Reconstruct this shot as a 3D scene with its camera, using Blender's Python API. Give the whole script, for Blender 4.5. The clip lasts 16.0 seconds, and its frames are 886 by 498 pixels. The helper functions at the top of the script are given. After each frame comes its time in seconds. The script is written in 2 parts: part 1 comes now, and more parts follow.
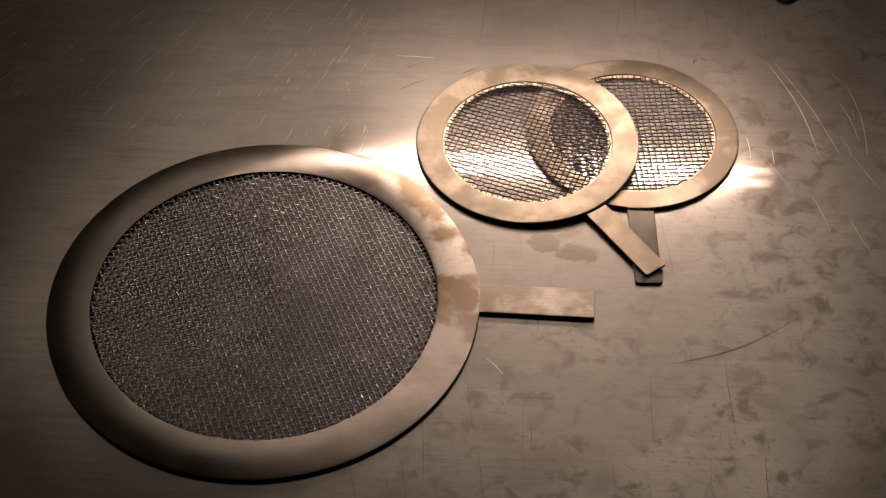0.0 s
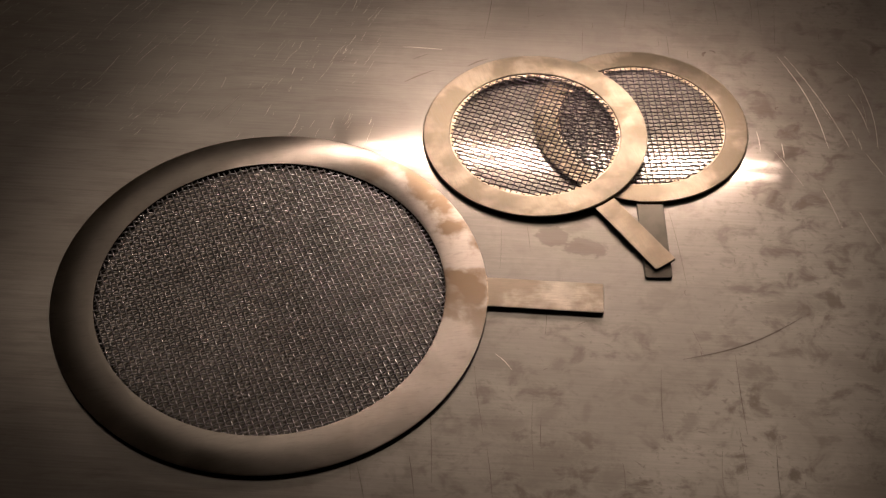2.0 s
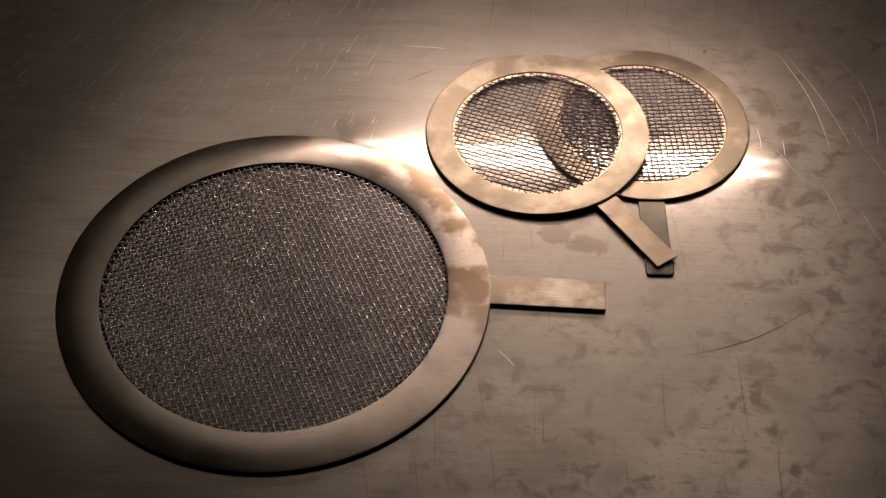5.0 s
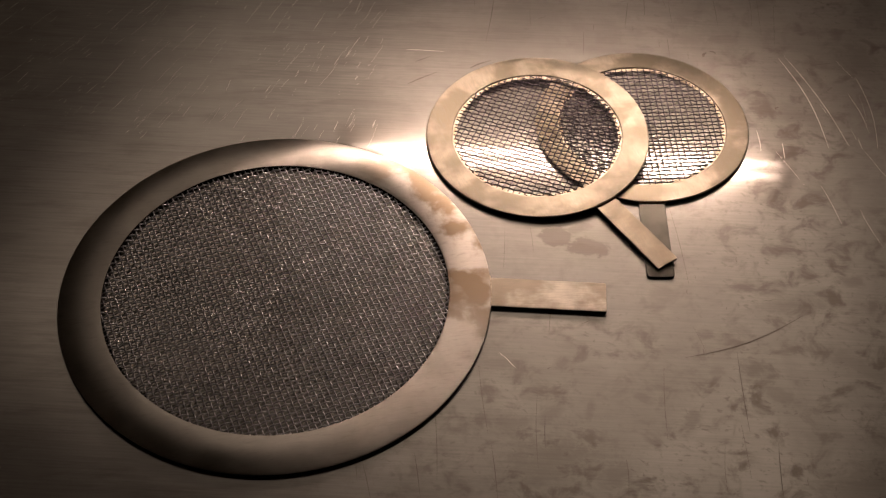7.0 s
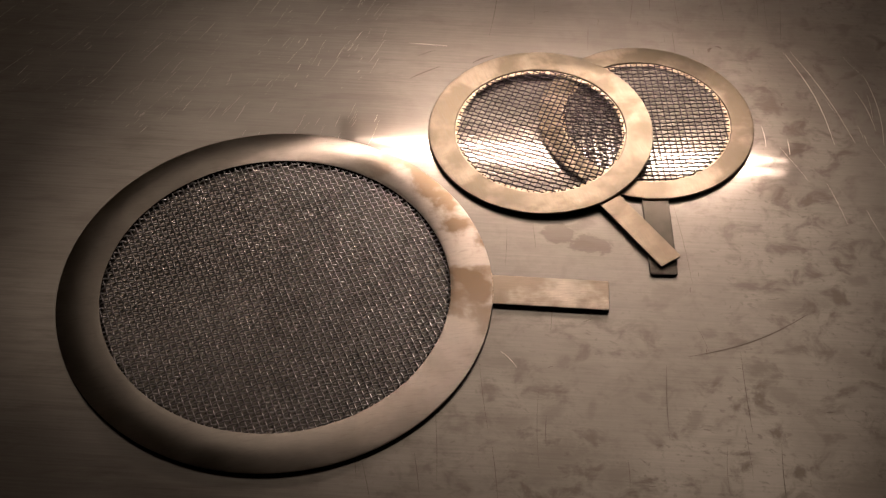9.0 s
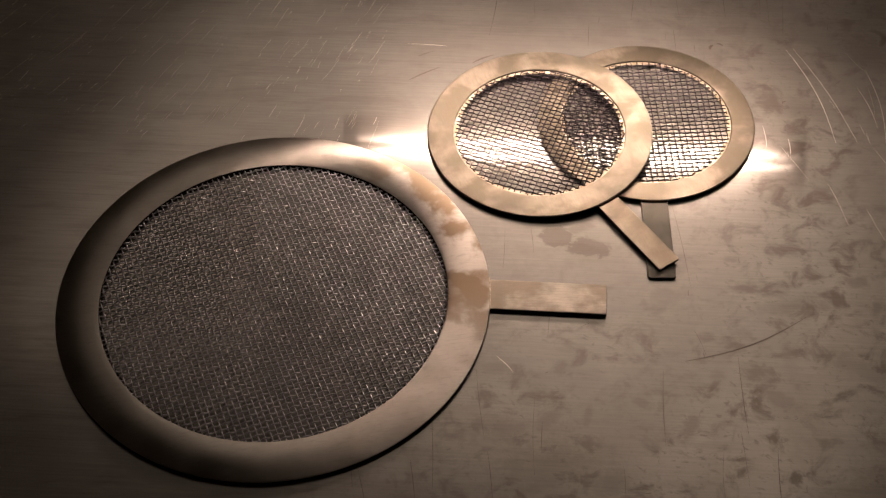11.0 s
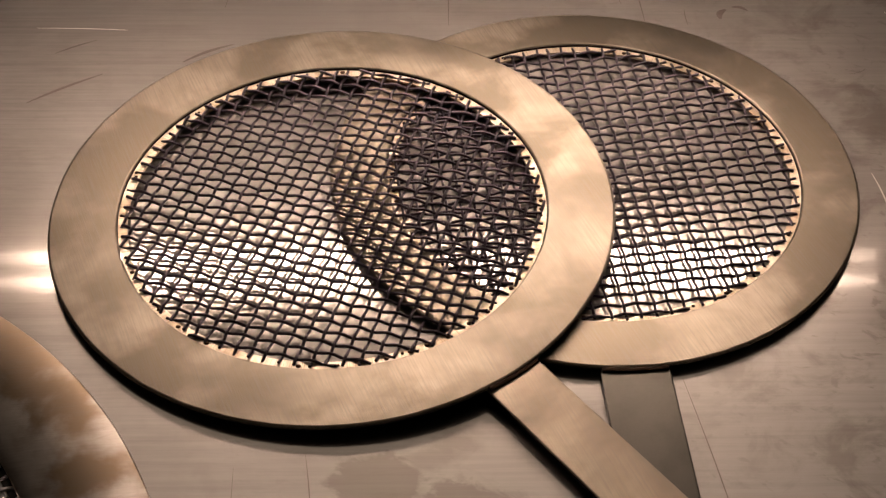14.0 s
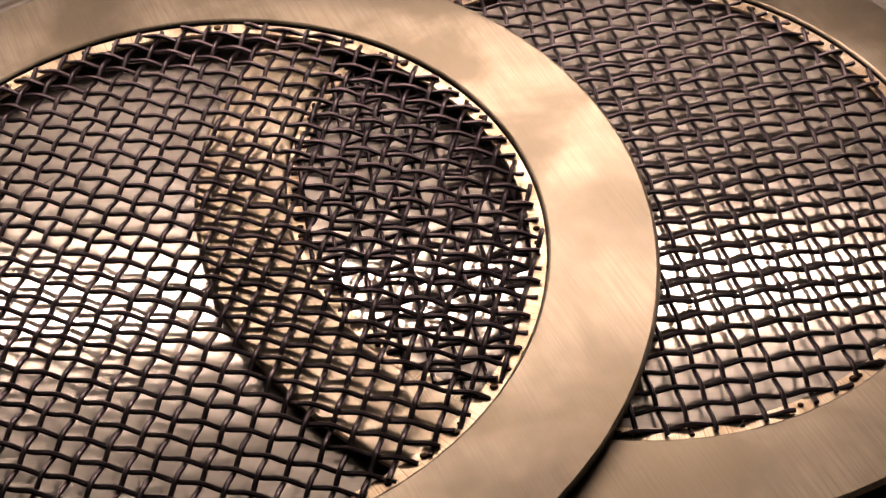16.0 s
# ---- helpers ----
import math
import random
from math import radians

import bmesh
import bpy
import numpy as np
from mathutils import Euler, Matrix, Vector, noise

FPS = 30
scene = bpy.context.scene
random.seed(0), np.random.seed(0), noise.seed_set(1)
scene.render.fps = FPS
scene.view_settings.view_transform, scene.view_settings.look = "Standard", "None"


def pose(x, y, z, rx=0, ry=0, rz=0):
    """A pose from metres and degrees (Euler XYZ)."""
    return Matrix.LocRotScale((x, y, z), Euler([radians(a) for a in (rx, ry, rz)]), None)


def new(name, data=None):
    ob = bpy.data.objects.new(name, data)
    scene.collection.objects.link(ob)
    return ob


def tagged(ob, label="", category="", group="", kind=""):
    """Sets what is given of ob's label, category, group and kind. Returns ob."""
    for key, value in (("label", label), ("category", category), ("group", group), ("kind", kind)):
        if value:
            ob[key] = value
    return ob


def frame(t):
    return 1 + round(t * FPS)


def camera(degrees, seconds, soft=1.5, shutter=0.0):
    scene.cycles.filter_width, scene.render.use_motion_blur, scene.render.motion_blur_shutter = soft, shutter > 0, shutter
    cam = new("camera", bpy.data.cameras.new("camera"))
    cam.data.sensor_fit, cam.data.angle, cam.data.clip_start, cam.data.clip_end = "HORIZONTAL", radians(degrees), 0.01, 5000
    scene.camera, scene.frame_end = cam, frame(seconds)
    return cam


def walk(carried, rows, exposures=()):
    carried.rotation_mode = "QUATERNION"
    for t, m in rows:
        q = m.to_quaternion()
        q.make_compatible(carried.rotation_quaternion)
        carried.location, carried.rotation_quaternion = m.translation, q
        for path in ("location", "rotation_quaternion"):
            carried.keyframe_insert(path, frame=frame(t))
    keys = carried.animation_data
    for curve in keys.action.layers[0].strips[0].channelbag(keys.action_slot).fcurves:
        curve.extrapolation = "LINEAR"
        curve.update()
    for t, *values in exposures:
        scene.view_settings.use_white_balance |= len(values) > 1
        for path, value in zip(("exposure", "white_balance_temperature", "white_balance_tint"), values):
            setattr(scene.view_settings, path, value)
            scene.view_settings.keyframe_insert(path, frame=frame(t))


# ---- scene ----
cam = camera(34.0, 16.0, soft=1.3)
# seconds, eye in metres, yaw, pitch and roll in degrees
PATH = [
    (0.0, 0.1363, -0.5783, 0.7154, 2.34, -48.71, 1.06),
    (0.5, 0.1343, -0.5754, 0.7123, 1.88, -48.74, 1.53),
    (1.0, 0.1330, -0.5758, 0.7094, 1.69, -48.66, 1.61),
    (1.5, 0.1302, -0.5738, 0.7068, 1.89, -48.70, 1.68),
    (2.0, 0.1272, -0.5714, 0.7083, 1.96, -49.02, 1.54),
    (2.5, 0.1252, -0.5732, 0.7086, 1.99, -49.04, 1.53),
    (3.0, 0.1228, -0.5820, 0.7106, 1.65, -48.74, 1.39),
    (3.5, 0.1270, -0.5741, 0.7055, 2.07, -48.98, 1.33),
    (4.0, 0.1292, -0.5728, 0.7088, 2.25, -49.20, 1.12),
    (6.5, 0.1255, -0.5806, 0.7143, 2.07, -48.94, 1.32),
    (7.0, 0.1259, -0.5772, 0.7140, 2.05, -48.96, 1.14),
    (7.5, 0.1259, -0.5729, 0.7135, 2.14, -49.06, 1.05),
    (8.0, 0.1264, -0.5724, 0.7155, 2.23, -49.35, 1.10),
    (8.5, 0.1262, -0.5704, 0.7144, 2.27, -49.39, 1.11),
    (9.0, 0.1288, -0.5683, 0.7118, 2.44, -49.41, 1.11),
    (11.3, 0.1486, -0.5511, 0.7263, 4.28, -50.55, -0.83),
    (11.5, 0.1454, -0.5573, 0.7104, 2.75, -49.40, 0.09),
    (12.0, 0.1673, -0.5396, 0.6730, 0.80, -47.88, -0.25),
    (12.5, 0.1630, -0.3408, 0.4650, -0.32, -48.11, 0.94),
    (13.0, 0.1731, -0.2844, 0.4028, -0.70, -45.54, 0.96),
    (13.5, 0.1822, -0.2217, 0.3419, -1.50, -44.87, 0.93),
    (14.0, 0.1853, -0.1442, 0.2770, -1.82, -44.53, 1.14),
    (14.5, 0.1840, -0.0862, 0.2252, -1.16, -45.09, 1.07),
    (15.0, 0.1882, -0.0314, 0.1815, -1.30, -46.20, 0.85),
    (15.5, 0.1941, -0.0175, 0.1808, -3.02, -46.58, 0.39),
    (16.0, 0.1950, -0.0199, 0.1816, -3.59, -46.54, 0.42),
]
walk(cam, [(t, pose(x, y, z, 90 + pitch, 0, yaw) @ pose(0, 0, 0, 0, 0, roll)) for t, x, y, z, yaw, pitch, roll in PATH],
     exposures=[(0.0, 0.0), (11.5, 0.0), (12.5, -0.16), (13.5, -0.18), (14.5, -0.26), (15.0, -0.23), (15.5, -0.18), (16.0, -0.13)])

# ---- world and light levels ----
world = bpy.data.worlds.new("world")
scene.world = world
world.use_nodes = True
world.node_tree.nodes["Background"].inputs[0].default_value = (0.02, 0.016, 0.012, 1)
world.node_tree.nodes["Background"].inputs[1].default_value = 0.2
TUBE_GLOW = 74.0
TUBE_COLOUR = (1.0, 0.745, 0.625, 1)
FILL_GLOW = 0.51
FILL_PANEL = (-0.99, 1.23, 0.68, 2.36)  # x0, x1, y0, y1 of the unseen fill panel added at the ceiling
LAMP_Y, LAMP_Z, LAMP_X0, LAMP_X1 = 0.2580, 0.13, 0.020, 0.370


# ---- node helpers ----
class Shader:
    def __init__(self, name):
        self.mat = bpy.data.materials.new(name)
        self.mat.use_nodes = True
        self.tree = self.mat.node_tree
        self.tree.nodes.clear()
        self.out = self.tree.nodes.new("ShaderNodeOutputMaterial")
        self.pos = self.tree.nodes.new("ShaderNodeTexCoord").outputs["Object"]

    def node(self, kind, **values):
        n = self.tree.nodes.new(kind)
        for key, value in values.items():
            setattr(n, key, value)
        return n

    def put(self, socket, value):
        if hasattr(value, "is_output"):
            self.tree.links.new(value, socket)
        else:
            socket.default_value = value

    def math(self, op, a, b=0.0, c=0.0):
        n = self.node("ShaderNodeMath", operation=op)
        for i, v in enumerate((a, b, c)):
            self.put(n.inputs[i], v)
        return n.outputs[0]

    def scaled(self, sx, sy, sz, angle=0.0, at=(0, 0, 0), source=None):
        source = source or self.pos
        if angle:
            turned = self.node("ShaderNodeMapping")
            self.put(turned.inputs["Vector"], source)
            turned.inputs["Rotation"].default_value = (0, 0, radians(-angle))
            source = turned.outputs[0]
        n = self.node("ShaderNodeMapping")
        self.put(n.inputs["Vector"], source)
        n.inputs["Location"].default_value = at
        n.inputs["Scale"].default_value = (sx, sy, sz)
        return n.outputs[0]

    def noise(self, vector, scale=1.0, detail=4.0, rough=0.55, distortion=0.0):
        n = self.node("ShaderNodeTexNoise")
        self.put(n.inputs["Vector"], vector)
        n.inputs["Scale"].default_value = scale
        n.inputs["Detail"].default_value = detail
        n.inputs["Roughness"].default_value = rough
        n.inputs["Distortion"].default_value = distortion
        return n.outputs["Fac"]

    def ramp(self, value, a, b, lo=0.0, hi=1.0):
        n = self.node("ShaderNodeMapRange", interpolation_type="SMOOTHSTEP")
        self.put(n.inputs["Value"], value)
        for i, v in enumerate((a, b, lo, hi)):
            self.put(n.inputs[i + 1], v)
        return n.outputs[0]

    def mix(self, fac, a, b):
        n = self.node("ShaderNodeMix", data_type="RGBA")
        self.put(n.inputs[0], fac)
        self.put(n.inputs[6], a)
        self.put(n.inputs[7], b)
        return n.outputs[2]

    def bump(self, height, strength, distance, normal=None):
        n = self.node("ShaderNodeBump")
        n.inputs["Strength"].default_value = strength
        n.inputs["Distance"].default_value = distance
        self.put(n.inputs["Height"], height)
        if normal is not None:
            self.put(n.inputs["Normal"], normal)
        return n.outputs[0]

    def metal(self, colour, rough, normal=None, turned=0.0):
        n = self.node("ShaderNodeBsdfPrincipled")
        if turned:
            # grooves that run round the axis
            n.inputs["Anisotropic"].default_value = turned
            n.inputs["Anisotropic Rotation"].default_value = 0.0
            self.put(n.inputs["Tangent"], self.node("ShaderNodeTangent", direction_type="RADIAL", axis="Z").outputs[0])
        self.put(n.inputs["Base Color"], colour)
        self.put(n.inputs["Roughness"], rough)
        n.inputs["Metallic"].default_value = 1.0
        if normal is not None:
            self.put(n.inputs["Normal"], normal)
        return n.outputs[0]

    def blend(self, fac, a, b):
        n = self.node("ShaderNodeMixShader")
        self.put(n.inputs[0], fac)
        self.put(n.inputs[1], a)
        self.put(n.inputs[2], b)
        return n.outputs[0]

    def finish(self, surface):
        self.put(self.out.inputs["Surface"], surface)
        return self.mat


# ---- materials ----
def table_steel():
    s = Shader("worn_table_steel")
    grain = s.noise(s.scaled(16, 700, 1), 1, 5, 0.7)
    fine = s.noise(s.scaled(60, 2600, 1, 1.5), 1, 2, 0.5)
    cloud = s.noise(s.scaled(1, 1, 1), 9, 5, 0.6, 0.6)
    smear = s.noise(s.scaled(16, 95, 1, 4), 1, 6, 0.7, 0.5)
    blot = s.noise(s.scaled(1.0, 1.15, 1, 12, (3, 1, 0)), 52, 6, 0.62, 0.45)
    specks = s.noise(s.scaled(1.0, 1.6, 1, -20, (7, 2, 0)), 170, 3, 0.6, 0.6)
    # more grime on the side that is used most
    sep = s.node("ShaderNodeSeparateXYZ")
    s.put(sep.inputs[0], s.pos)
    used = s.ramp(sep.outputs[0], -0.04, 0.20)
    outer = s.math("MAXIMUM", s.ramp(sep.outputs[0], 0.20, 0.36), s.math("MULTIPLY", s.ramp(sep.outputs[1], 0.04, -0.06), used))
    dirt = s.math("MULTIPLY", s.ramp(blot, 0.47, 0.66), s.ramp(cloud, 0.32, 0.54, 0.25, 1.0))
    dirt = s.math("MAXIMUM", dirt, s.math("MULTIPLY", s.ramp(specks, 0.56, 0.70), s.ramp(cloud, 0.34, 0.56, 0.2, 0.7)))
    dirt = s.math("MULTIPLY", dirt, s.math("MULTIPLY_ADD", outer, 0.74, s.math("MULTIPLY_ADD", used, 0.16, 0.08)))
    streaks = s.math("MULTIPLY", s.ramp(smear, 0.45, 0.70), s.math("MULTIPLY_ADD", used, -0.40, 0.62))
    # dried finger marks beside the handles
    for x, y, a, rx, ry, k in ((0.178, 0.0585, 0, 0.011, 0.0085, 0.72), (0.1985, 0.051, 0, 0.016, 0.008, 0.71), (0.192, 0.068, 35, 0.014, 0.006, 0.5),
                               (0.300, -0.041, -10, 0.0109, 0.0089, 0.64), (0.310, -0.059, -30, 0.0227, 0.0075, 0.42), (0.257, -0.084, 60, 0.0124, 0.0059, 0.55), (0.238, -0.036, 0, 0.0049, 0.0044, 0.42), (0.230, -0.067, -20, 0.0093, 0.0046, 0.42), (0.182, -0.044, 40, 0.0077, 0.0056, 0.47), (0.198, -0.078, 80, 0.0120, 0.0032, 0.38), (0.174, -0.082, 50, 0.0160, 0.0063, 0.42), (0.276, -0.045, 0, 0.0056, 0.0052, 0.34), (0.175, -0.115, 20, 0.0421, 0.0264, 0.47), (0.211, -0.123, 0, 0.0139, 0.0122, 0.42), (0.149, -0.090, -10, 0.0197, 0.0108, 0.42), (0.359, -0.121, 20, 0.0488, 0.0216, 0.51), (0.379, 0.013, 70, 0.0113, 0.0050, 0.51), (0.331, 0.011, 10, 0.0327, 0.0074, 0.42), (0.366, 0.032, -10, 0.0099, 0.0054, 0.51), (0.142, -0.048, 10, 0.0164, 0.0079, 0.30), (0.364, -0.035, -30, 0.0311, 0.0088, 0.34), (0.402, 0.244, 20, 0.0212, 0.0299, 0.47), (0.347, 0.186, -20, 0.0294, 0.0111, 0.34),
                               (0.276, 0.262, -20, 0.016, 0.009, 0.35)):
        soft = 0.8 if k > 0.7 else 0.15
        spot = s.node("ShaderNodeVectorMath", operation="LENGTH")
        c, d = math.cos(radians(a)), math.sin(radians(a))
        s.put(spot.inputs[0], s.scaled(1 / rx, 1 / ry, 0, 0, (-(x * c + y * d) / rx, -(y * c - x * d) / ry, 0), s.scaled(1, 1, 1, a)))
        ragged = 1.5 if k > 0.7 else 2.4
        edge = s.math("ADD", spot.outputs["Value"], s.math("ADD", s.math("MULTIPLY", s.math("SUBTRACT", blot, 0.5), ragged), s.math("MULTIPLY", s.math("SUBTRACT", specks, 0.5), ragged * 0.6)))
        dirt = s.math("MAXIMUM", dirt, s.ramp(edge, 1.1, soft, 0.0, k))
    soil = s.math("MINIMUM", s.math("ADD", dirt, s.math("MULTIPLY", streaks, 0.75)), 1.0)
    base = s.mix(s.ramp(cloud, 0.3, 0.7), (0.50, 0.464, 0.415, 1), (0.63, 0.592, 0.535, 1))
    base = s.mix(s.math("MULTIPLY", s.ramp(grain, 0.35, 0.7, 0.0, 0.36), s.math("MULTIPLY_ADD", used, -0.45, 0.95)), base, (0.28, 0.26, 0.235, 1))
    base = s.mix(s.math("MULTIPLY", soil, 0.62), base, (0.155, 0.125, 0.09, 1))
    height = s.math("ADD", s.math("MULTIPLY", s.math("MULTIPLY", grain, s.math("MULTIPLY_ADD", used, -0.7, 1.0)), 0.6), s.math("MULTIPLY", fine, 0.3))
    normal = s.bump(height, 0.12, 0.0001)
    gloss = s.metal(base, s.math("ADD", s.ramp(cloud, 0.2, 0.8, 0.036, 0.054), s.math("MULTIPLY", soil, 0.05)), normal)
    dull = s.metal(base, s.ramp(cloud, 0.2, 0.8, 0.56, 0.66), normal)
    satin = s.metal(base, s.ramp(cloud, 0.2, 0.8, 0.19, 0.25), normal)
    return s.finish(s.blend(s.math("MULTIPLY_ADD", soil, 0.06, 0.38), s.blend(0.40, gloss, satin), dull))


def plate_steel(name, angle, heat, seed, shine, dullness, share, pale, deep, tint=(0.30, 0.24, 0.175, 1), worn_from=None, turned=0.0, brushed=0.42, vary=False):
    s = Shader(name)
    spot = s.pos
    if vary:
        # each plate has stains of its own
        shift = s.node("ShaderNodeVectorMath", operation="ADD")
        s.put(shift.inputs[0], s.pos)
        s.put(shift.inputs[1], s.node("ShaderNodeObjectInfo").outputs["Random"])
        spot = shift.outputs[0]
    grain = s.noise(s.scaled(70, 2000, 1, angle, (seed, seed, 0)), 1, 4, 0.65)
    broad = s.noise(s.scaled(1, 1, 1, 0, (seed, 2 * seed, 0), spot), 26, 4, 0.55, 0.3)
    patch = s.noise(s.scaled(1, 1, 1, 0, (2 * seed, seed, 0), spot), 40, 5, 0.5, 0.25)
    stain = s.ramp(patch, 0.43, 0.60)
    if worn_from is not None:
        # heat stains gather on the handle's side
        sep = s.node("ShaderNodeSeparateXYZ")
        s.put(sep.inputs[0], s.pos)
        stain = s.math("MULTIPLY", stain, s.math("MULTIPLY", s.ramp(sep.outputs[0], worn_from, worn_from + 0.07, 0.1, 1.0), s.ramp(sep.outputs[1], -0.06, 0.02, 0.2, 1.0)))
    scuff = s.noise(s.scaled(90, 420, 1, angle + 8, (seed, 0, 0)), 1, 5, 0.7, 0.4)
    base = s.mix(s.ramp(broad, 0.34, 0.66), deep, pale)
    base = s.mix(s.math("MULTIPLY", stain, heat), base, tint)
    base = s.mix(s.ramp(grain, 0.35, 0.75, 0.0, brushed), base, (0.24, 0.22, 0.19, 1))
    base = s.mix(s.ramp(scuff, 0.50, 0.72, 0.0, 0.28), base, (0.26, 0.22, 0.18, 1))
    normal = s.bump(s.math("ADD", grain, s.math("MULTIPLY", broad, 1.2)), 0.4, 0.0001)
    gloss = s.metal(base, s.math("MULTIPLY_ADD", stain, 0.06, s.ramp(broad, 0.3, 0.7, shine * 0.8, shine * 1.2)), normal, turned)
    dull = s.metal(base, dullness, normal, turned)
    return s.finish(s.blend(share, gloss, dull))


def plain_metal(name, colour, rough, grain_scale=900, dark=0.5):
    s = Shader(name)
    grain = s.noise(s.pos, grain_scale, 3)
    cloud = s.noise(s.pos, 60, 3)
    base = s.mix(s.ramp(cloud, 0.35, 0.7), colour, tuple(c * dark for c in colour[:3]) + (1,))
    return s.finish(s.metal(base, s.ramp(grain, 0.3, 0.7, rough * 0.8, rough * 1.2), s.bump(grain, 0.15, 0.0001)))


def ledge_steel():
    """A bright ledge with fine marks that run across it."""
    s = Shader("filed_rim_steel")
    sep = s.node("ShaderNodeSeparateXYZ")
    s.put(sep.inputs[0], s.pos)
    turn = s.math("ARCTAN2", sep.outputs[1], sep.outputs[0])
    cell = s.node("ShaderNodeCombineXYZ")
    s.put(cell.inputs[0], s.math("MULTIPLY", turn, 190.0))
    marks = s.noise(cell.outputs[0], 1.0, 3, 0.6)
    cloud = s.noise(s.pos, 160, 3)
    base = s.mix(s.ramp(cloud, 0.35, 0.7), (0.58, 0.50, 0.385, 1), (0.36, 0.285, 0.195, 1))
    base = s.mix(s.ramp(marks, 0.50, 0.66, 0.0, 0.7), base, (0.12, 0.085, 0.055, 1))
    return s.finish(s.metal(base, s.ramp(marks, 0.3, 0.7, 0.36, 0.52), s.bump(marks, 0.4, 0.0002)))


def matte(name, colour, scale=6.0, rough=0.85):
    s = Shader(name)
    tone = s.noise(s.pos, scale, 5)
    fine = s.noise(s.pos, scale * 40, 3)
    n = s.node("ShaderNodeBsdfPrincipled")
    s.put(n.inputs["Base Color"], s.mix(s.ramp(tone, 0.3, 0.7), colour, tuple(c * 0.75 for c in colour[:3]) + (1,)))
    n.inputs["Roughness"].default_value = rough
    s.put(n.inputs["Normal"], s.bump(fine, 0.2, 0.001))
    return s.finish(n.outputs[0])


def tube_glow(name, colour, strength, half):
    """A lamp tube that grows dimmer towards its ends."""
    s = Shader(name)
    sep = s.node("ShaderNodeSeparateXYZ")
    s.put(sep.inputs[0], s.pos)
    n = s.node("ShaderNodeEmission")
    n.inputs[0].default_value = colour
    s.put(n.inputs[1], s.ramp(s.math("ABSOLUTE", sep.outputs[0]), half * 0.52, half, strength, strength * 0.04))
    return s.finish(n.outputs[0])


def soft_fill(name, colour, strength):
    """Glow of the added fill panel, dimming towards its edges."""
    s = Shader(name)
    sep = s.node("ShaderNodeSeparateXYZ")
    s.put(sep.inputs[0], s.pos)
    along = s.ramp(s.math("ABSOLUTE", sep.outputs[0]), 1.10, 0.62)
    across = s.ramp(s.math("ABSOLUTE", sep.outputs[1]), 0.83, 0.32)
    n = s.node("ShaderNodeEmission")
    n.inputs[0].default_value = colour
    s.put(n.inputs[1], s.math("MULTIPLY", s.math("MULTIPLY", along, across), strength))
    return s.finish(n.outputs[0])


TABLE = table_steel()
PLATE_LARGE = plate_steel("brushed_ring_steel", 8, 1.0, 1.7, 0.35, 0.46, 0.07, (0.62, 0.57, 0.505, 1), (0.48, 0.44, 0.385, 1), (0.27, 0.20, 0.13, 1), 0.02, 0.93, 0.18)
PLATE_SMALL = plate_steel("brushed_ring_steel_warm", 112, 0.9, 4.3, 0.39, 0.52, 0.56, (0.465, 0.40, 0.308, 1), (0.20, 0.17, 0.125, 1), (0.22, 0.185, 0.13, 1), turned=0.55, brushed=0.55, vary=True)
PLATE_ARM = plate_steel("brushed_arm_steel", 112, 0.5, 4.3, 0.39, 0.52, 0.58, (0.445, 0.38, 0.287, 1), (0.15, 0.126, 0.093, 1))
PLATE_BAR = plate_steel("brushed_bar_steel", 2, 0.75, 6.1, 0.34, 0.50, 0.5, (0.72, 0.655, 0.555, 1), (0.50, 0.455, 0.38, 1))
LEDGE = ledge_steel()
HANDLE_DARK = plain_metal("mill_finish_steel", (0.10, 0.094, 0.078, 1), 0.36, 1200, 0.8)
WIRE_COARSE = plain_metal("dark_wire_steel", (0.070, 0.058, 0.066, 1), 0.40, 2500, 0.6)
WIRE_FINE = plain_metal("fine_wire_steel", (0.76, 0.725, 0.75, 1), 0.41, 2500, 0.75)
WELD = plain_metal("burnt_weld", (0.10, 0.06, 0.04, 1), 0.6, 2500, 0.5)
# near-black steel: the shade on plate sides is put into its colour
SHADED_EDGE = plain_metal("shaded_edge_steel", (0.045, 0.036, 0.036, 1), 0.42, 1500, 0.6)
BLACK = plain_metal("blackened_steel", (0.03, 0.027, 0.025, 1), 0.4, 900, 0.6)
WALL = matte("dull_wall", (0.74, 0.67, 0.58, 1))
FLOOR = matte("dark_floor", (0.12, 0.10, 0.09, 1))
CEILING = matte("dull_ceiling", (0.40, 0.36, 0.30, 1))
HOUSING = matte("grey_lamp_enamel", (0.32, 0.30, 0.275, 1), 20, 0.6)
SHADE_WALL = matte("shade_wall", (0.05, 0.045, 0.04, 1))
TUBE = tube_glow("lamp_tube_glow", TUBE_COLOUR, TUBE_GLOW, (LAMP_X1 - LAMP_X0) / 2)
DIFFUSER = soft_fill("added_fill_glow", (1.0, 0.79, 0.645, 1), FILL_GLOW)
SCRATCH_LIGHT = plain_metal("bright_scratch", (0.74, 0.69, 0.62, 1), 0.5, 2000, 0.7)
SCRATCH_DARK = plain_metal("dark_scratch", (0.13, 0.11, 0.09, 1), 0.5, 2000, 0.8)


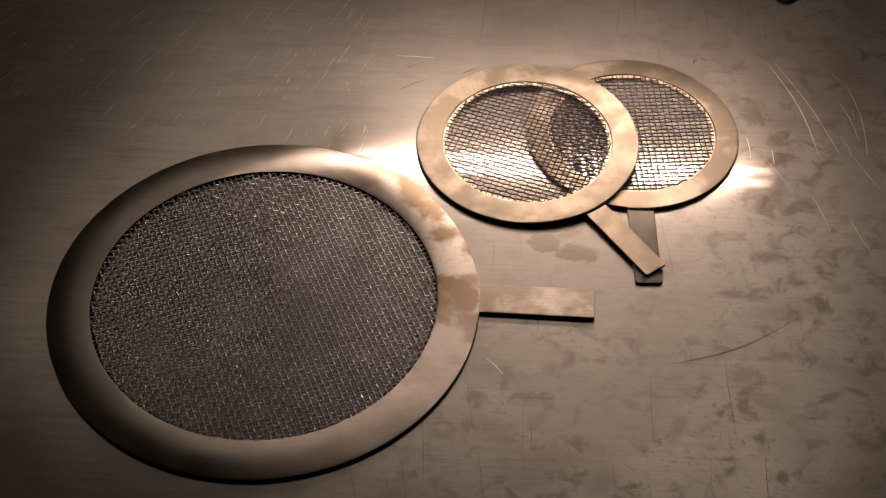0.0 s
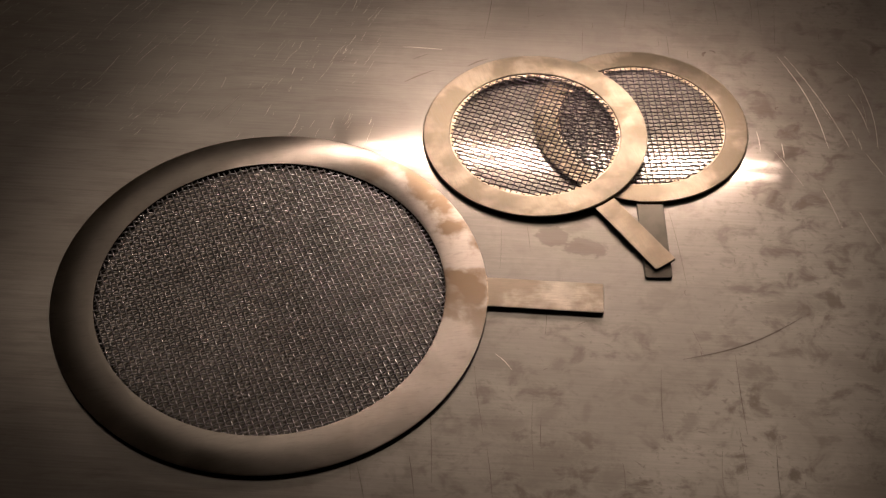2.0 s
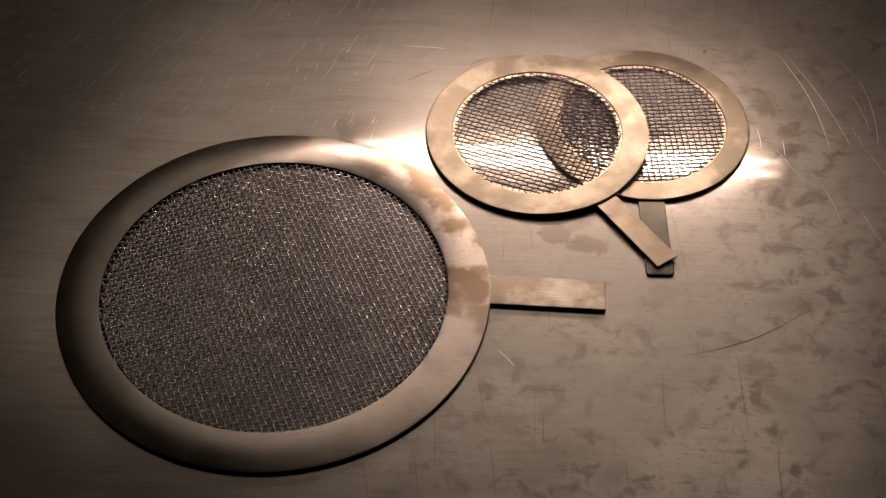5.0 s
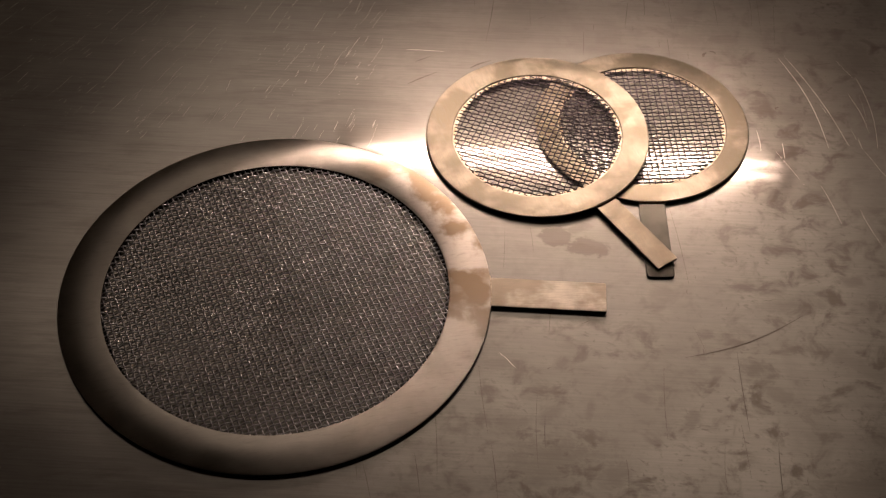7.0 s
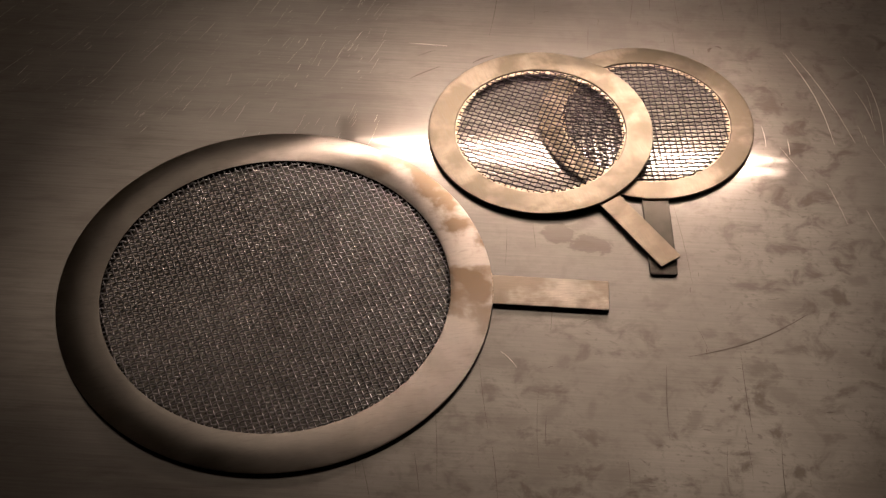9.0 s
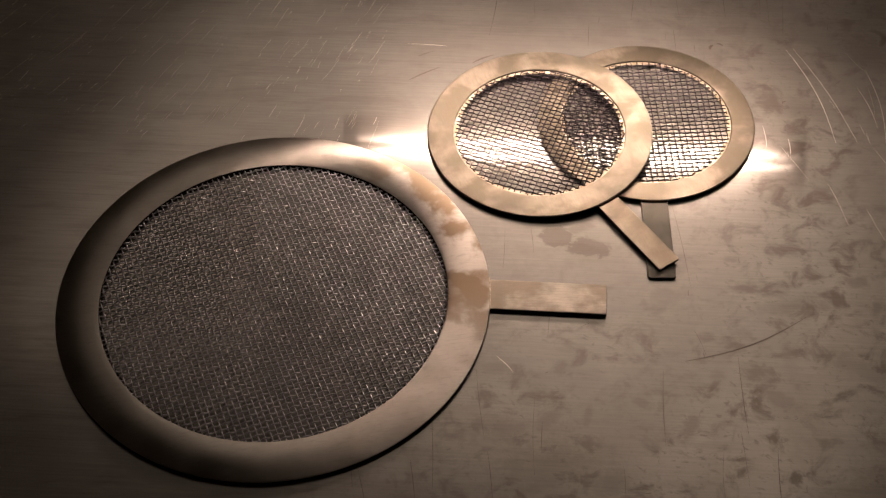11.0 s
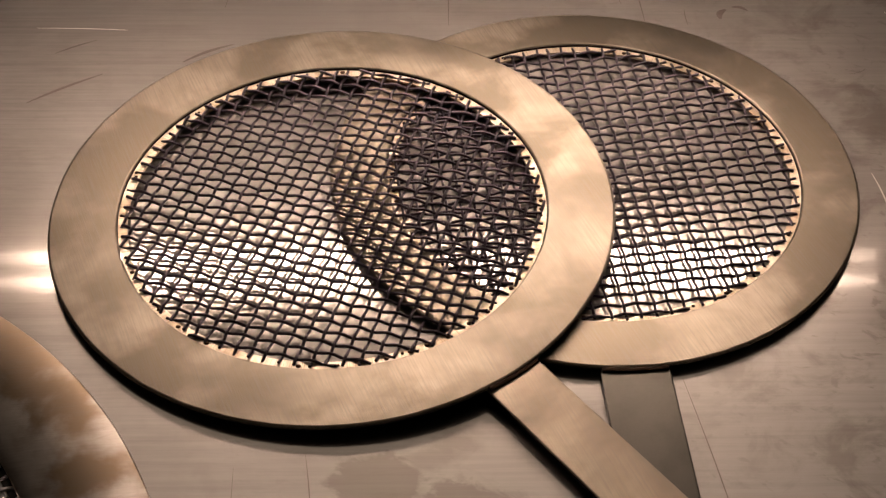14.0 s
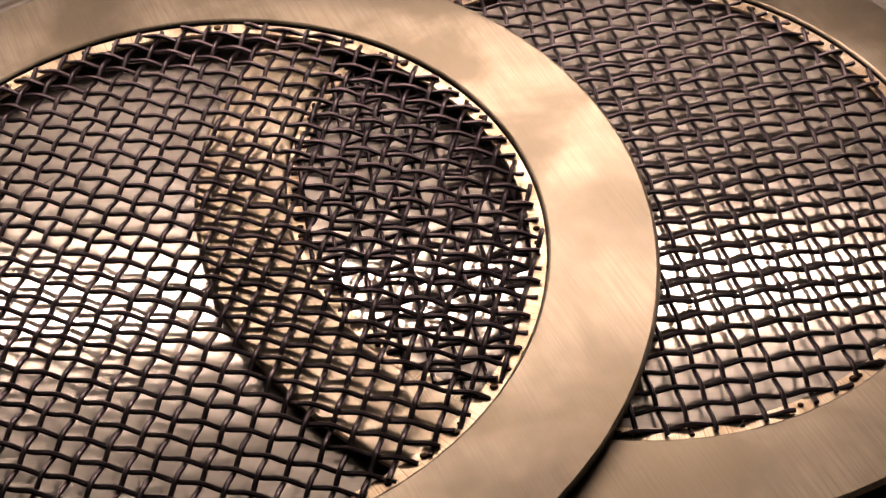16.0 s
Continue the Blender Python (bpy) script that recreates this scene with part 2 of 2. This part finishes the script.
# ---- mesh helpers ----
def part(name, bm, material, parent=None, label="", smooth=False, edge=None):
    me = bpy.data.meshes.new(name)
    bm.normal_update()
    bm.to_mesh(me)
    bm.free()
    me.materials.append(material)
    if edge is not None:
        # steep and downward faces: cut edge and underside, their shade put into the colour
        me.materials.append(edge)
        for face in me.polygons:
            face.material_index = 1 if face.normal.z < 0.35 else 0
    if smooth:
        me.polygons.foreach_set("use_smooth", [True] * len(me.polygons))
        me.set_sharp_from_angle(angle=radians(32))
    ob = new(name, me)
    if parent is not None:
        ob.parent = parent
    if label:
        tagged(ob, label)
    return ob


def box(bm, x0, x1, y0, y1, z0, z1, bevel=0.0, segments=2):
    made = bmesh.ops.create_cube(bm, size=1.0, matrix=Matrix.LocRotScale(((x0 + x1) / 2, (y0 + y1) / 2, (z0 + z1) / 2), None, (x1 - x0, y1 - y0, z1 - z0)))
    if bevel:
        edges = list({e for v in made["verts"] for e in v.link_edges})
        bmesh.ops.bevel(bm, geom=edges, offset=bevel, segments=segments, affect="EDGES", profile=0.5)
    return bm


def lathe(profile, steps):
    """A closed profile of (radius, height) turned about z."""
    bm = bmesh.new()
    rings = []
    for i in range(steps):
        a = 2 * math.pi * i / steps
        rings.append([bm.verts.new((r * math.cos(a), r * math.sin(a), z)) for r, z in profile])
    n = len(profile)
    for i in range(steps):
        p, q = rings[i], rings[(i + 1) % steps]
        for j in range(n):
            bm.faces.new((p[j], q[j], q[(j + 1) % n], p[(j + 1) % n]))
    return bm


def undercut_profile(inner, outer, high):
    """A flat ring whose outer edge slants under so that it stays dark."""
    return [(inner, 0.0), (outer - 0.0017, 0.0), (outer - 0.0012, 0.0004), (outer - 0.0003, high - 0.0012), (outer, high - 0.0007), (outer - 0.0002, high - 0.0002),
            (outer - 0.0007, high), (inner + 0.0005, high), (inner + 0.0002, high - 0.0002), (inner, high - 0.0005)]


def tube(bm, points, radius, sides):
    """A round wire through the points, with closed ends."""
    rings = []
    for i, p in enumerate(points):
        t = (points[min(i + 1, len(points) - 1)] - points[max(i - 1, 0)]).normalized()
        side = t.cross(Vector((0, 0, 1))).normalized()
        up = side.cross(t)
        rings.append([bm.verts.new(p + radius * (math.cos(2 * math.pi * k / sides) * side + math.sin(2 * math.pi * k / sides) * up)) for k in range(sides)])
    for a, b in zip(rings, rings[1:]):
        for k in range(sides):
            bm.faces.new((a[k], a[(k + 1) % sides], b[(k + 1) % sides], b[k]))
    bm.faces.new(rings[0][::-1])
    bm.faces.new(rings[-1])


def weave(parent, reach, rows, columns, wire, level, angle, material, steps, wobble, sag, rng, sides=7):
    """A plain weave of single wires over a disc, each wire an object of its own."""
    turn = Matrix.Rotation(radians(angle), 3, "Z")
    for family in (0, 1):
        pitch, cross = (rows, columns) if family == 0 else (columns, rows)
        count = int(reach / pitch)
        for i in range(-count, count + 1):
            off = (i + 0.35) * pitch + rng.uniform(-1, 1) * wobble * 0.6
            if abs(off) >= reach - pitch * 0.3:
                continue
            half = math.sqrt(reach * reach - off * off) - rng.uniform(0.0, 0.0008)
            lean, phase, bow = rng.uniform(-1, 1) * wobble, rng.uniform(0, 6.28), rng.uniform(-1, 1) * wobble
            n = max(4, int(2 * half / cross * steps))
            points = []
            for k in range(n + 1):
                u = -half + 2 * half * k / n
                side = off + lean * u / reach + bow * math.sin(3.0 * u / reach + phase)
                lift = wire * 0.5 * math.cos(math.pi * (u / cross - 0.35)) * (1 if (i + family) % 2 else -1)
                dip = sag * (1 - (u * u + off * off) / (reach * reach))
                v = Vector((u, side, level + lift + dip)) if family == 0 else Vector((side, u, level + lift + dip))
                points.append(turn @ v)
            bm = bmesh.new()
            tube(bm, points, wire / 2, sides)
            part("wire", bm, material, parent, smooth=True)


def handle_bm(start, end, width, low, high, corner, soft=0.0004):
    """A flat bar along x with rounded far corners."""
    bm = bmesh.new()
    outline = [(start, -width / 2)]
    for cx, cy, a0 in ((end - corner, -width / 2 + corner, -90), (end - corner, width / 2 - corner, 0)):
        for k in range(5):
            a = radians(a0 + 22.5 * k)
            outline.append((cx + corner * math.cos(a), cy + corner * math.sin(a)))
    outline.append((start, width / 2))
    face = bm.faces.new([bm.verts.new((x, y, low)) for x, y in outline])
    out = bmesh.ops.extrude_face_region(bm, geom=[face])
    for g in out["geom"]:
        if isinstance(g, bmesh.types.BMVert):
            g.co.z = high
    bmesh.ops.recalc_face_normals(bm, faces=bm.faces)
    top = [e for e in bm.edges if all(v.co.z > high - 1e-6 for v in e.verts) or all(v.co.z < low + 1e-6 for v in e.verts)]
    bmesh.ops.bevel(bm, geom=top, offset=soft, segments=2, affect="EDGES", profile=0.5)
    return bm


# ---- the room, plain and closed ----
def room():
    x0, x1, y0, y1, z0, z1, w = -1.9, 2.3, -2.1, 2.7, -0.90, 1.7, 0.12
    for name, b in (("wall_north", (x0 - w, x1 + w, y1, y1 + w, z0, z1)), ("wall_south", (x0 - w, x1 + w, y0 - w, y0, z0, z1)),
                    ("wall_west", (x0 - w, x0, y0, y1, z0, z1)), ("wall_east", (x1, x1 + w, y0, y1, z0, z1))):
        # the unseen near wall is darkened so that ring sides reflect little light
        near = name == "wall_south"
        tagged(part(name, box(bmesh.new(), *b), SHADE_WALL if near else WALL), "unseen near wall, darkened to keep the ring sides black" if near else "plain dull brown painted wall", "wall", kind="structure")
    tagged(part("floor", box(bmesh.new(), x0 - w, x1 + w, y0 - w, y1 + w, z0 - w, z0), FLOOR), "plain dark floor", "floor", kind="structure")
    tagged(part("ceiling", box(bmesh.new(), x0 - w, x1 + w, y0 - w, y1 + w, z1, z1 + w), CEILING), "plain dull ceiling", "ceiling", kind="structure")


def work_table():
    table = tagged(new("work_table"), "worn stainless steel work table with scratches and grey stains", "table")
    table.location = (0, 0, -0.90)
    x0, x1, y0, y1 = -0.75, 1.0, -0.55, 0.75
    top = part("tabletop", box(bmesh.new(), x0, x1, y0, y1, 0.86, 0.90, 0.003), TABLE, table)
    for i, (x, y) in enumerate(((x0 + 0.05, y0 + 0.05), (x1 - 0.05, y0 + 0.05), (x0 + 0.05, y1 - 0.05), (x1 - 0.05, y1 - 0.05))):
        part("leg", box(bmesh.new(), x - 0.02, x + 0.02, y - 0.02, y + 0.02, 0.0, 0.86, 0.003), HOUSING, table)
    return top


def strip_light():
    length, mid = LAMP_X1 - LAMP_X0, (LAMP_X0 + LAMP_X1) / 2
    lamp = tagged(new("strip_light"), "grey hanging strip light with two warm glowing tubes", "lamp")
    lamp.location = (mid, LAMP_Y, LAMP_Z)
    tilt = Matrix.Rotation(radians(-44), 4, "X")
    body = box(bmesh.new(), -length / 2 - 0.013, length / 2 + 0.013, -0.024, 0.024, 0.007, 0.036, 0.004)
    bmesh.ops.transform(body, matrix=tilt, verts=body.verts)
    part("housing", body, HOUSING, lamp)
    for y in (-0.0048, 0.0048):
        bm = bmesh.new()
        tube(bm, [Vector((-length / 2, y, 0)), Vector((0, y, 0)), Vector((length / 2, y, 0))], 0.0022, 12)
        bmesh.ops.transform(bm, matrix=tilt, verts=bm.verts)
        part("tube", bm, TUBE, lamp, "glowing warm white tube", smooth=True)
        for x in (-length / 2 - 0.006, length / 2 + 0.006):
            bm = box(bmesh.new(), x - 0.006, x + 0.006, y - 0.0042, y + 0.0042, -0.0045, 0.009, 0.001)
            bmesh.ops.transform(bm, matrix=tilt, verts=bm.verts)
            part("tube_holder", bm, HOUSING, lamp)
    for x in (-length * 0.4, length * 0.4):
        bm = bmesh.new()
        tube(bm, [Vector((x, 0.02, 0.02)), Vector((x, 0.02, 0.7)), Vector((x, 0.02, 1.7 - LAMP_Z))], 0.004, 8)
        part("hanging_rod", bm, HOUSING, lamp)


# unseen panel, added to brighten the near table and the plates
def added_fill_light():
    x0, x1, y0, y1 = FILL_PANEL
    light = tagged(new("added_fill_light"), "unseen fill panel added at the ceiling, with a pale metal frame", "lamp")
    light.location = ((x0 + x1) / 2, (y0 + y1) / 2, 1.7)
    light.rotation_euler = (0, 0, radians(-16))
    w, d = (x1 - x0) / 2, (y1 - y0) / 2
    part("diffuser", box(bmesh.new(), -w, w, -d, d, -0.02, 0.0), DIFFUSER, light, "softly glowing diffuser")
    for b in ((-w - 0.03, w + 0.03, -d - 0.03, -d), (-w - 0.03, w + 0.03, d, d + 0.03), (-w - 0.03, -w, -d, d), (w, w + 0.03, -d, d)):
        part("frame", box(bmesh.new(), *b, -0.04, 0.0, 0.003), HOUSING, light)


room()
added_fill_light()
TOP = work_table()
strip_light()


# ---- the three strainers ----

def large_strainer():
    thing = tagged(new("strainer"), "large steel ring strainer with fine woven mesh and flat handle", "strainer", "ring strainers")
    rng = random.Random(5)
    THICK = 0.0032
    crown = [(0.1097, 0.0), (0.1360, 0.0), (0.1365, 0.0006), (0.1365, THICK - 0.0006), (0.1362, THICK - 0.0002), (0.1355, THICK - 0.0001)]
    crown += [(0.1355 - 0.0253 * k / 8, THICK - 0.0001 + 0.0009 * math.sin(math.pi * 0.86 * k / 8)) for k in range(1, 9)] + [(0.1098, THICK + 0.0002), (0.1097, THICK)]
    part("frame_ring", lathe(crown, 220), PLATE_LARGE, thing, "brushed steel ring with heat stains", True, SHADED_EDGE)
    rim = part("screen_rim", lathe([(0.1080, 0.0004), (0.1103, 0.0004), (0.1103, 0.0012), (0.1080, 0.0012)], 160), BLACK, thing)
    bar = handle_bm(0.1352, 0.2092, 0.0234, 0.0002, THICK - 0.0002, 0.0012)
    bmesh.ops.transform(bar, matrix=Matrix.Rotation(radians(-0.3), 4, "Z") @ Matrix.Translation((0, 0.0083, 0)), verts=bar.verts)
    part("handle", bar, PLATE_BAR, thing, "flat brushed steel handle", edge=SHADED_EDGE)
    seam = bmesh.new()
    a0, a1 = math.asin(-0.0045 / 0.1365), math.asin(0.0205 / 0.1365)
    tube(seam, [Vector((0.1364 * math.cos(a0 + (a1 - a0) * k / 12), 0.1364 * math.sin(a0 + (a1 - a0) * k / 12), THICK - 0.0006 + rng.uniform(-0.00012, 0.00012))) for k in range(13)], 0.00055, 8)
    part("weld_seam", seam, LEDGE, thing, "thin ground weld seam", smooth=True)
    weave(rim, 0.1103, 0.00375, 0.00375, 0.00102, 0.00140, 25, WIRE_FINE, 5, 0.00012, 0.0, rng, 7)
    return thing


def small_strainer(outer, inner, thickness, wire, mesh_pitch, mesh_angle, handle_angle, handle_end, handle_width, handle_material, seed, label):
    thing = tagged(new("strainer"), label, "strainer", "ring strainers")
    rng = random.Random(seed)
    THICK = thickness
    part("frame_ring", lathe(undercut_profile(inner, outer, THICK), 200), PLATE_SMALL, thing, "brushed warm-toned steel ring", edge=SHADED_EDGE)
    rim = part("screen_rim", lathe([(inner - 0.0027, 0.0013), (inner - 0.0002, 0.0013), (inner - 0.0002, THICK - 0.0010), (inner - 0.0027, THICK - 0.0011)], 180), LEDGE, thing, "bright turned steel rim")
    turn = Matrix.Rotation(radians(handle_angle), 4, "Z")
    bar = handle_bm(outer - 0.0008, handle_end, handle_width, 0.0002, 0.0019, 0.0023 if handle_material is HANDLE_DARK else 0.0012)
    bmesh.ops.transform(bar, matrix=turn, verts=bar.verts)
    part("handle", bar, handle_material, thing, "flat steel handle", edge=SHADED_EDGE)
    seam = bmesh.new()
    span = handle_width * 0.47 / outer
    tube(seam, [turn @ Vector((outer * math.cos(span * (k / 7 - 1)) + 0.0001, outer * math.sin(span * (k / 7 - 1)), 0.0020 + rng.uniform(-0.0002, 0.0002))) for k in range(15)], 0.0008, 8)
    part("weld_seam", seam, WELD, thing, "burnt weld bead", smooth=True)
    weave(rim, inner - 0.0007, *mesh_pitch, wire, THICK - 0.0008, mesh_angle, WIRE_COARSE, 5, 0.00032, -0.0007, rng, 7)
    for k in range(34):
        a, r = rng.uniform(0, 2 * math.pi), inner - rng.uniform(0.0010, 0.0018)
        bm = bmesh.new()
        bmesh.ops.create_icosphere(bm, subdivisions=2, radius=rng.uniform(0.0003, 0.0006), matrix=Matrix.Translation((r * math.cos(a), r * math.sin(a), THICK - 0.0009)) @ Matrix.Diagonal((1.3, 1, 0.7, 1)))
        part("weld_spot", bm, WELD, rim, smooth=True)
    return thing


large_strainer()
lower = small_strainer(0.0752, 0.0592, 0.0030, 0.00085, (0.0036, 0.0041), 6, -87.1, 0.1399, 0.0178, HANDLE_DARK, 11, "small steel ring strainer with coarse mesh and dark handle")
lower.matrix_basis = pose(0.2378, 0.1671, 0.0)
upper = small_strainer(0.0776, 0.0591, 0.0031, 0.00087, (0.0035, 0.0039), -17, -52.9, 0.1417, 0.0163, PLATE_ARM, 23, "small steel ring strainer with coarse mesh, leaning on another strainer")
upper.matrix_basis = pose(0.1641, 0.1502, 0.00245, 1.15, -1.375, 0)


# ---- a small dark ring at the far side ----
def loose_ring():
    prof = [(0.0085 + 0.0022 * math.cos(radians(a)), 0.0022 + 0.0022 * math.sin(radians(a))) for a in range(0, 360, 36)]
    ob = part("loose_ring", lathe(prof, 48), BLACK, smooth=True)
    tagged(ob, "small blackened steel ring lying on the table", "ring")
    ob.location = (0.3614, 0.3294, 0)


loose_ring()


# ---- scratches in the tabletop ----
def scratch(points, width, material, z):
    """A thin worn line: two tapering edges along the points."""
    bm = bmesh.new()
    left, right = [], []
    n = len(points)
    for i, (x, y) in enumerate(points):
        a, b = points[max(i - 1, 0)], points[min(i + 1, n - 1)]
        d = Vector((b[0] - a[0], b[1] - a[1], 0)).normalized()
        w = width * (0.25 + 0.75 * math.sin(math.pi * (i + 0.3) / (n - 0.4)))
        left.append(bm.verts.new((x - d.y * w / 2, y + d.x * w / 2, z)))
        right.append(bm.verts.new((x + d.y * w / 2, y - d.x * w / 2, z)))
    for i in range(n - 1):
        bm.faces.new((right[i], right[i + 1], left[i + 1], left[i]))
    return part("scratch", bm, material, TOP)


def curve_between(a, b, bow, n=8):
    d = Vector((b[0] - a[0], b[1] - a[1]))
    side = Vector((-d.y, d.x))
    return [(a[0] + d.x * k / n + side.x * bow * math.sin(math.pi * k / n), a[1] + d.y * k / n + side.y * bow * math.sin(math.pi * k / n)) for k in range(n + 1)]


def all_scratches():
    rng = random.Random(77)
    z = 0.90006
    named = [((0.0697, 0.2005), (0.0904, 0.2146), 0.02, 0.0011, SCRATCH_DARK), ((0.3414, 0.2482), (0.368, 0.1545), 0.05, 0.0005, SCRATCH_LIGHT),
             ((0.3467, 0.2492), (0.3825, 0.157), 0.03, 0.0004, SCRATCH_LIGHT), ((0.2571, -0.0353), (0.3333, 0.0025), -0.06, 0.0008, SCRATCH_DARK),
             ((0.2535, 0.0909), (0.2628, 0.0224), 0.01, 0.0003, SCRATCH_DARK), ((0.236, 0.36), (0.245, 0.29), 0.05, 0.0006, SCRATCH_DARK),
             ((0.250, 0.36), (0.262, 0.30), -0.03, 0.0005, SCRATCH_DARK), ((0.13, 0.33), (0.125, 0.25), 0.02, 0.0005, SCRATCH_DARK)]
    named += [((0.1145, 0.2207), (0.1295, 0.2299), 0.05, 0.0013, SCRATCH_DARK), ((0.074, 0.225), (0.086, 0.232), 0.03, 0.0006, SCRATCH_DARK), ((0.066, 0.2385), (0.095, 0.2375), 0.01, 0.0003, SCRATCH_LIGHT)]
    named += [((0.3967, 0.2292), (0.4024, 0.1564), 0.05, 0.0004, SCRATCH_LIGHT),
             ((0.3888, 0.2104), (0.3985, 0.1704), 0.04, 0.0003, SCRATCH_LIGHT),
             ((0.319, 0.1682), (0.3203, 0.1484), 0.03, 0.0004, SCRATCH_LIGHT),
             ((0.3357, 0.1567), (0.3361, 0.1422), 0.02, 0.0004, SCRATCH_LIGHT),
             ((0.3445, 0.3062), (0.3407, 0.2596), 0.00, 0.00033, SCRATCH_DARK),
             ((0.2328, 0.3049), (0.2296, 0.2731), 0.00, 0.00039, SCRATCH_DARK),
             ((0.263, -0.0105), (0.2708, -0.0345), 0.03, 0.00022, SCRATCH_DARK),
             ((0.3658, 0.2403), (0.3829, 0.2439), 0.00, 0.00044, SCRATCH_DARK),
             ((0.2868, 0.244), (0.2893, 0.2492), 0.20, 0.0022, SCRATCH_DARK),
             ((0.2915, 0.2506), (0.2963, 0.2484), 0.20, 0.0014, SCRATCH_DARK),
             ((0.3348, 0.1908), (0.3371, 0.1933), 0.30, 0.0012, SCRATCH_DARK),
             ((0.142, -0.0382), (0.1526, -0.0497), 0.05, 0.0003, SCRATCH_LIGHT),
             ((0.1052, -0.0819), (0.1092, -0.1329), 0.01, 0.00033, SCRATCH_DARK),
             ((0.0951, -0.1145), (0.1, -0.1429), 0.01, 0.00039, SCRATCH_DARK),
             ((0.0654, -0.122), (0.0724, -0.1481), 0.01, 0.00033, SCRATCH_DARK),
             ((0.1396, -0.106), (0.1444, -0.1441), 0.01, 0.00039, SCRATCH_DARK),
             ((0.1302, -0.0489), (0.1374, -0.0982), -0.01, 0.00033, SCRATCH_DARK),
             ((0.1435, 0.0639), (0.1434, 0.0294), 0.01, 0.00022, SCRATCH_DARK),
             ((0.1603, 0.0675), (0.1627, 0.0452), 0.01, 0.00028, SCRATCH_DARK)]
    for a, b, bow, w, m in named:
        scratch(curve_between(a, b, bow), w, m, z)
    # fine dark hairlines that run away from the near edge
    for k in range(22):
        x, y, length = rng.uniform(0.02, 0.34), rng.choice((rng.uniform(-0.15, -0.09), rng.uniform(0.24, 0.30), rng.uniform(-0.1, 0.05))), rng.uniform(0.02, 0.06)
        scratch(curve_between((x, y), (x - 0.03 * length + rng.uniform(-0.002, 0.002), y + length), rng.uniform(-0.03, 0.03), 6), rng.uniform(0.0002, 0.0004), SCRATCH_DARK, z + 0.00001 * (k % 5))
    # slanting bright nicks on the far side
    for k in range(280):
        x, y = rng.uniform(-0.26, 0.05), rng.uniform(0.13, 0.33)
        a, length = radians(rng.gauss(66, 5) + 60 * (x + 0.1)), rng.choice((0.004, 0.006, 0.008, 0.012, 0.018, 0.028))
        scratch(curve_between((x, y), (x + length * math.cos(a), y + length * math.sin(a)), rng.uniform(-0.03, 0.03), 4), rng.choice((0.00007, 0.00009, 0.00012, 0.00016, 0.00024)), SCRATCH_LIGHT, z + 0.00001 * (k % 5))
    # short dark nicks and wipes on the used side
    for k in range(45):
        x, y = rng.uniform(0.13, 0.42), rng.uniform(-0.13, 0.33)
        a, length = radians(rng.choice((rng.gauss(5, 12), rng.gauss(85, 12), rng.gauss(30, 20)))), rng.uniform(0.002, 0.009)
        scratch(curve_between((x, y), (x + length * math.cos(a), y + length * math.sin(a)), rng.uniform(-0.1, 0.1), 4), rng.uniform(0.0002, 0.0005), SCRATCH_DARK, z + 0.00001 * (k % 5))
    for k in range(10):
        x, y = rng.uniform(0.30, 0.42), rng.uniform(0.06, 0.26)
        a, length = radians(rng.gauss(-72, 12)), rng.uniform(0.01, 0.04)
        scratch(curve_between((x, y), (x + length * math.cos(a), y + length * math.sin(a)), rng.uniform(-0.05, 0.05), 5), rng.uniform(0.0001, 0.0002), SCRATCH_LIGHT, z + 0.00001 * (k % 5))


all_scratches()
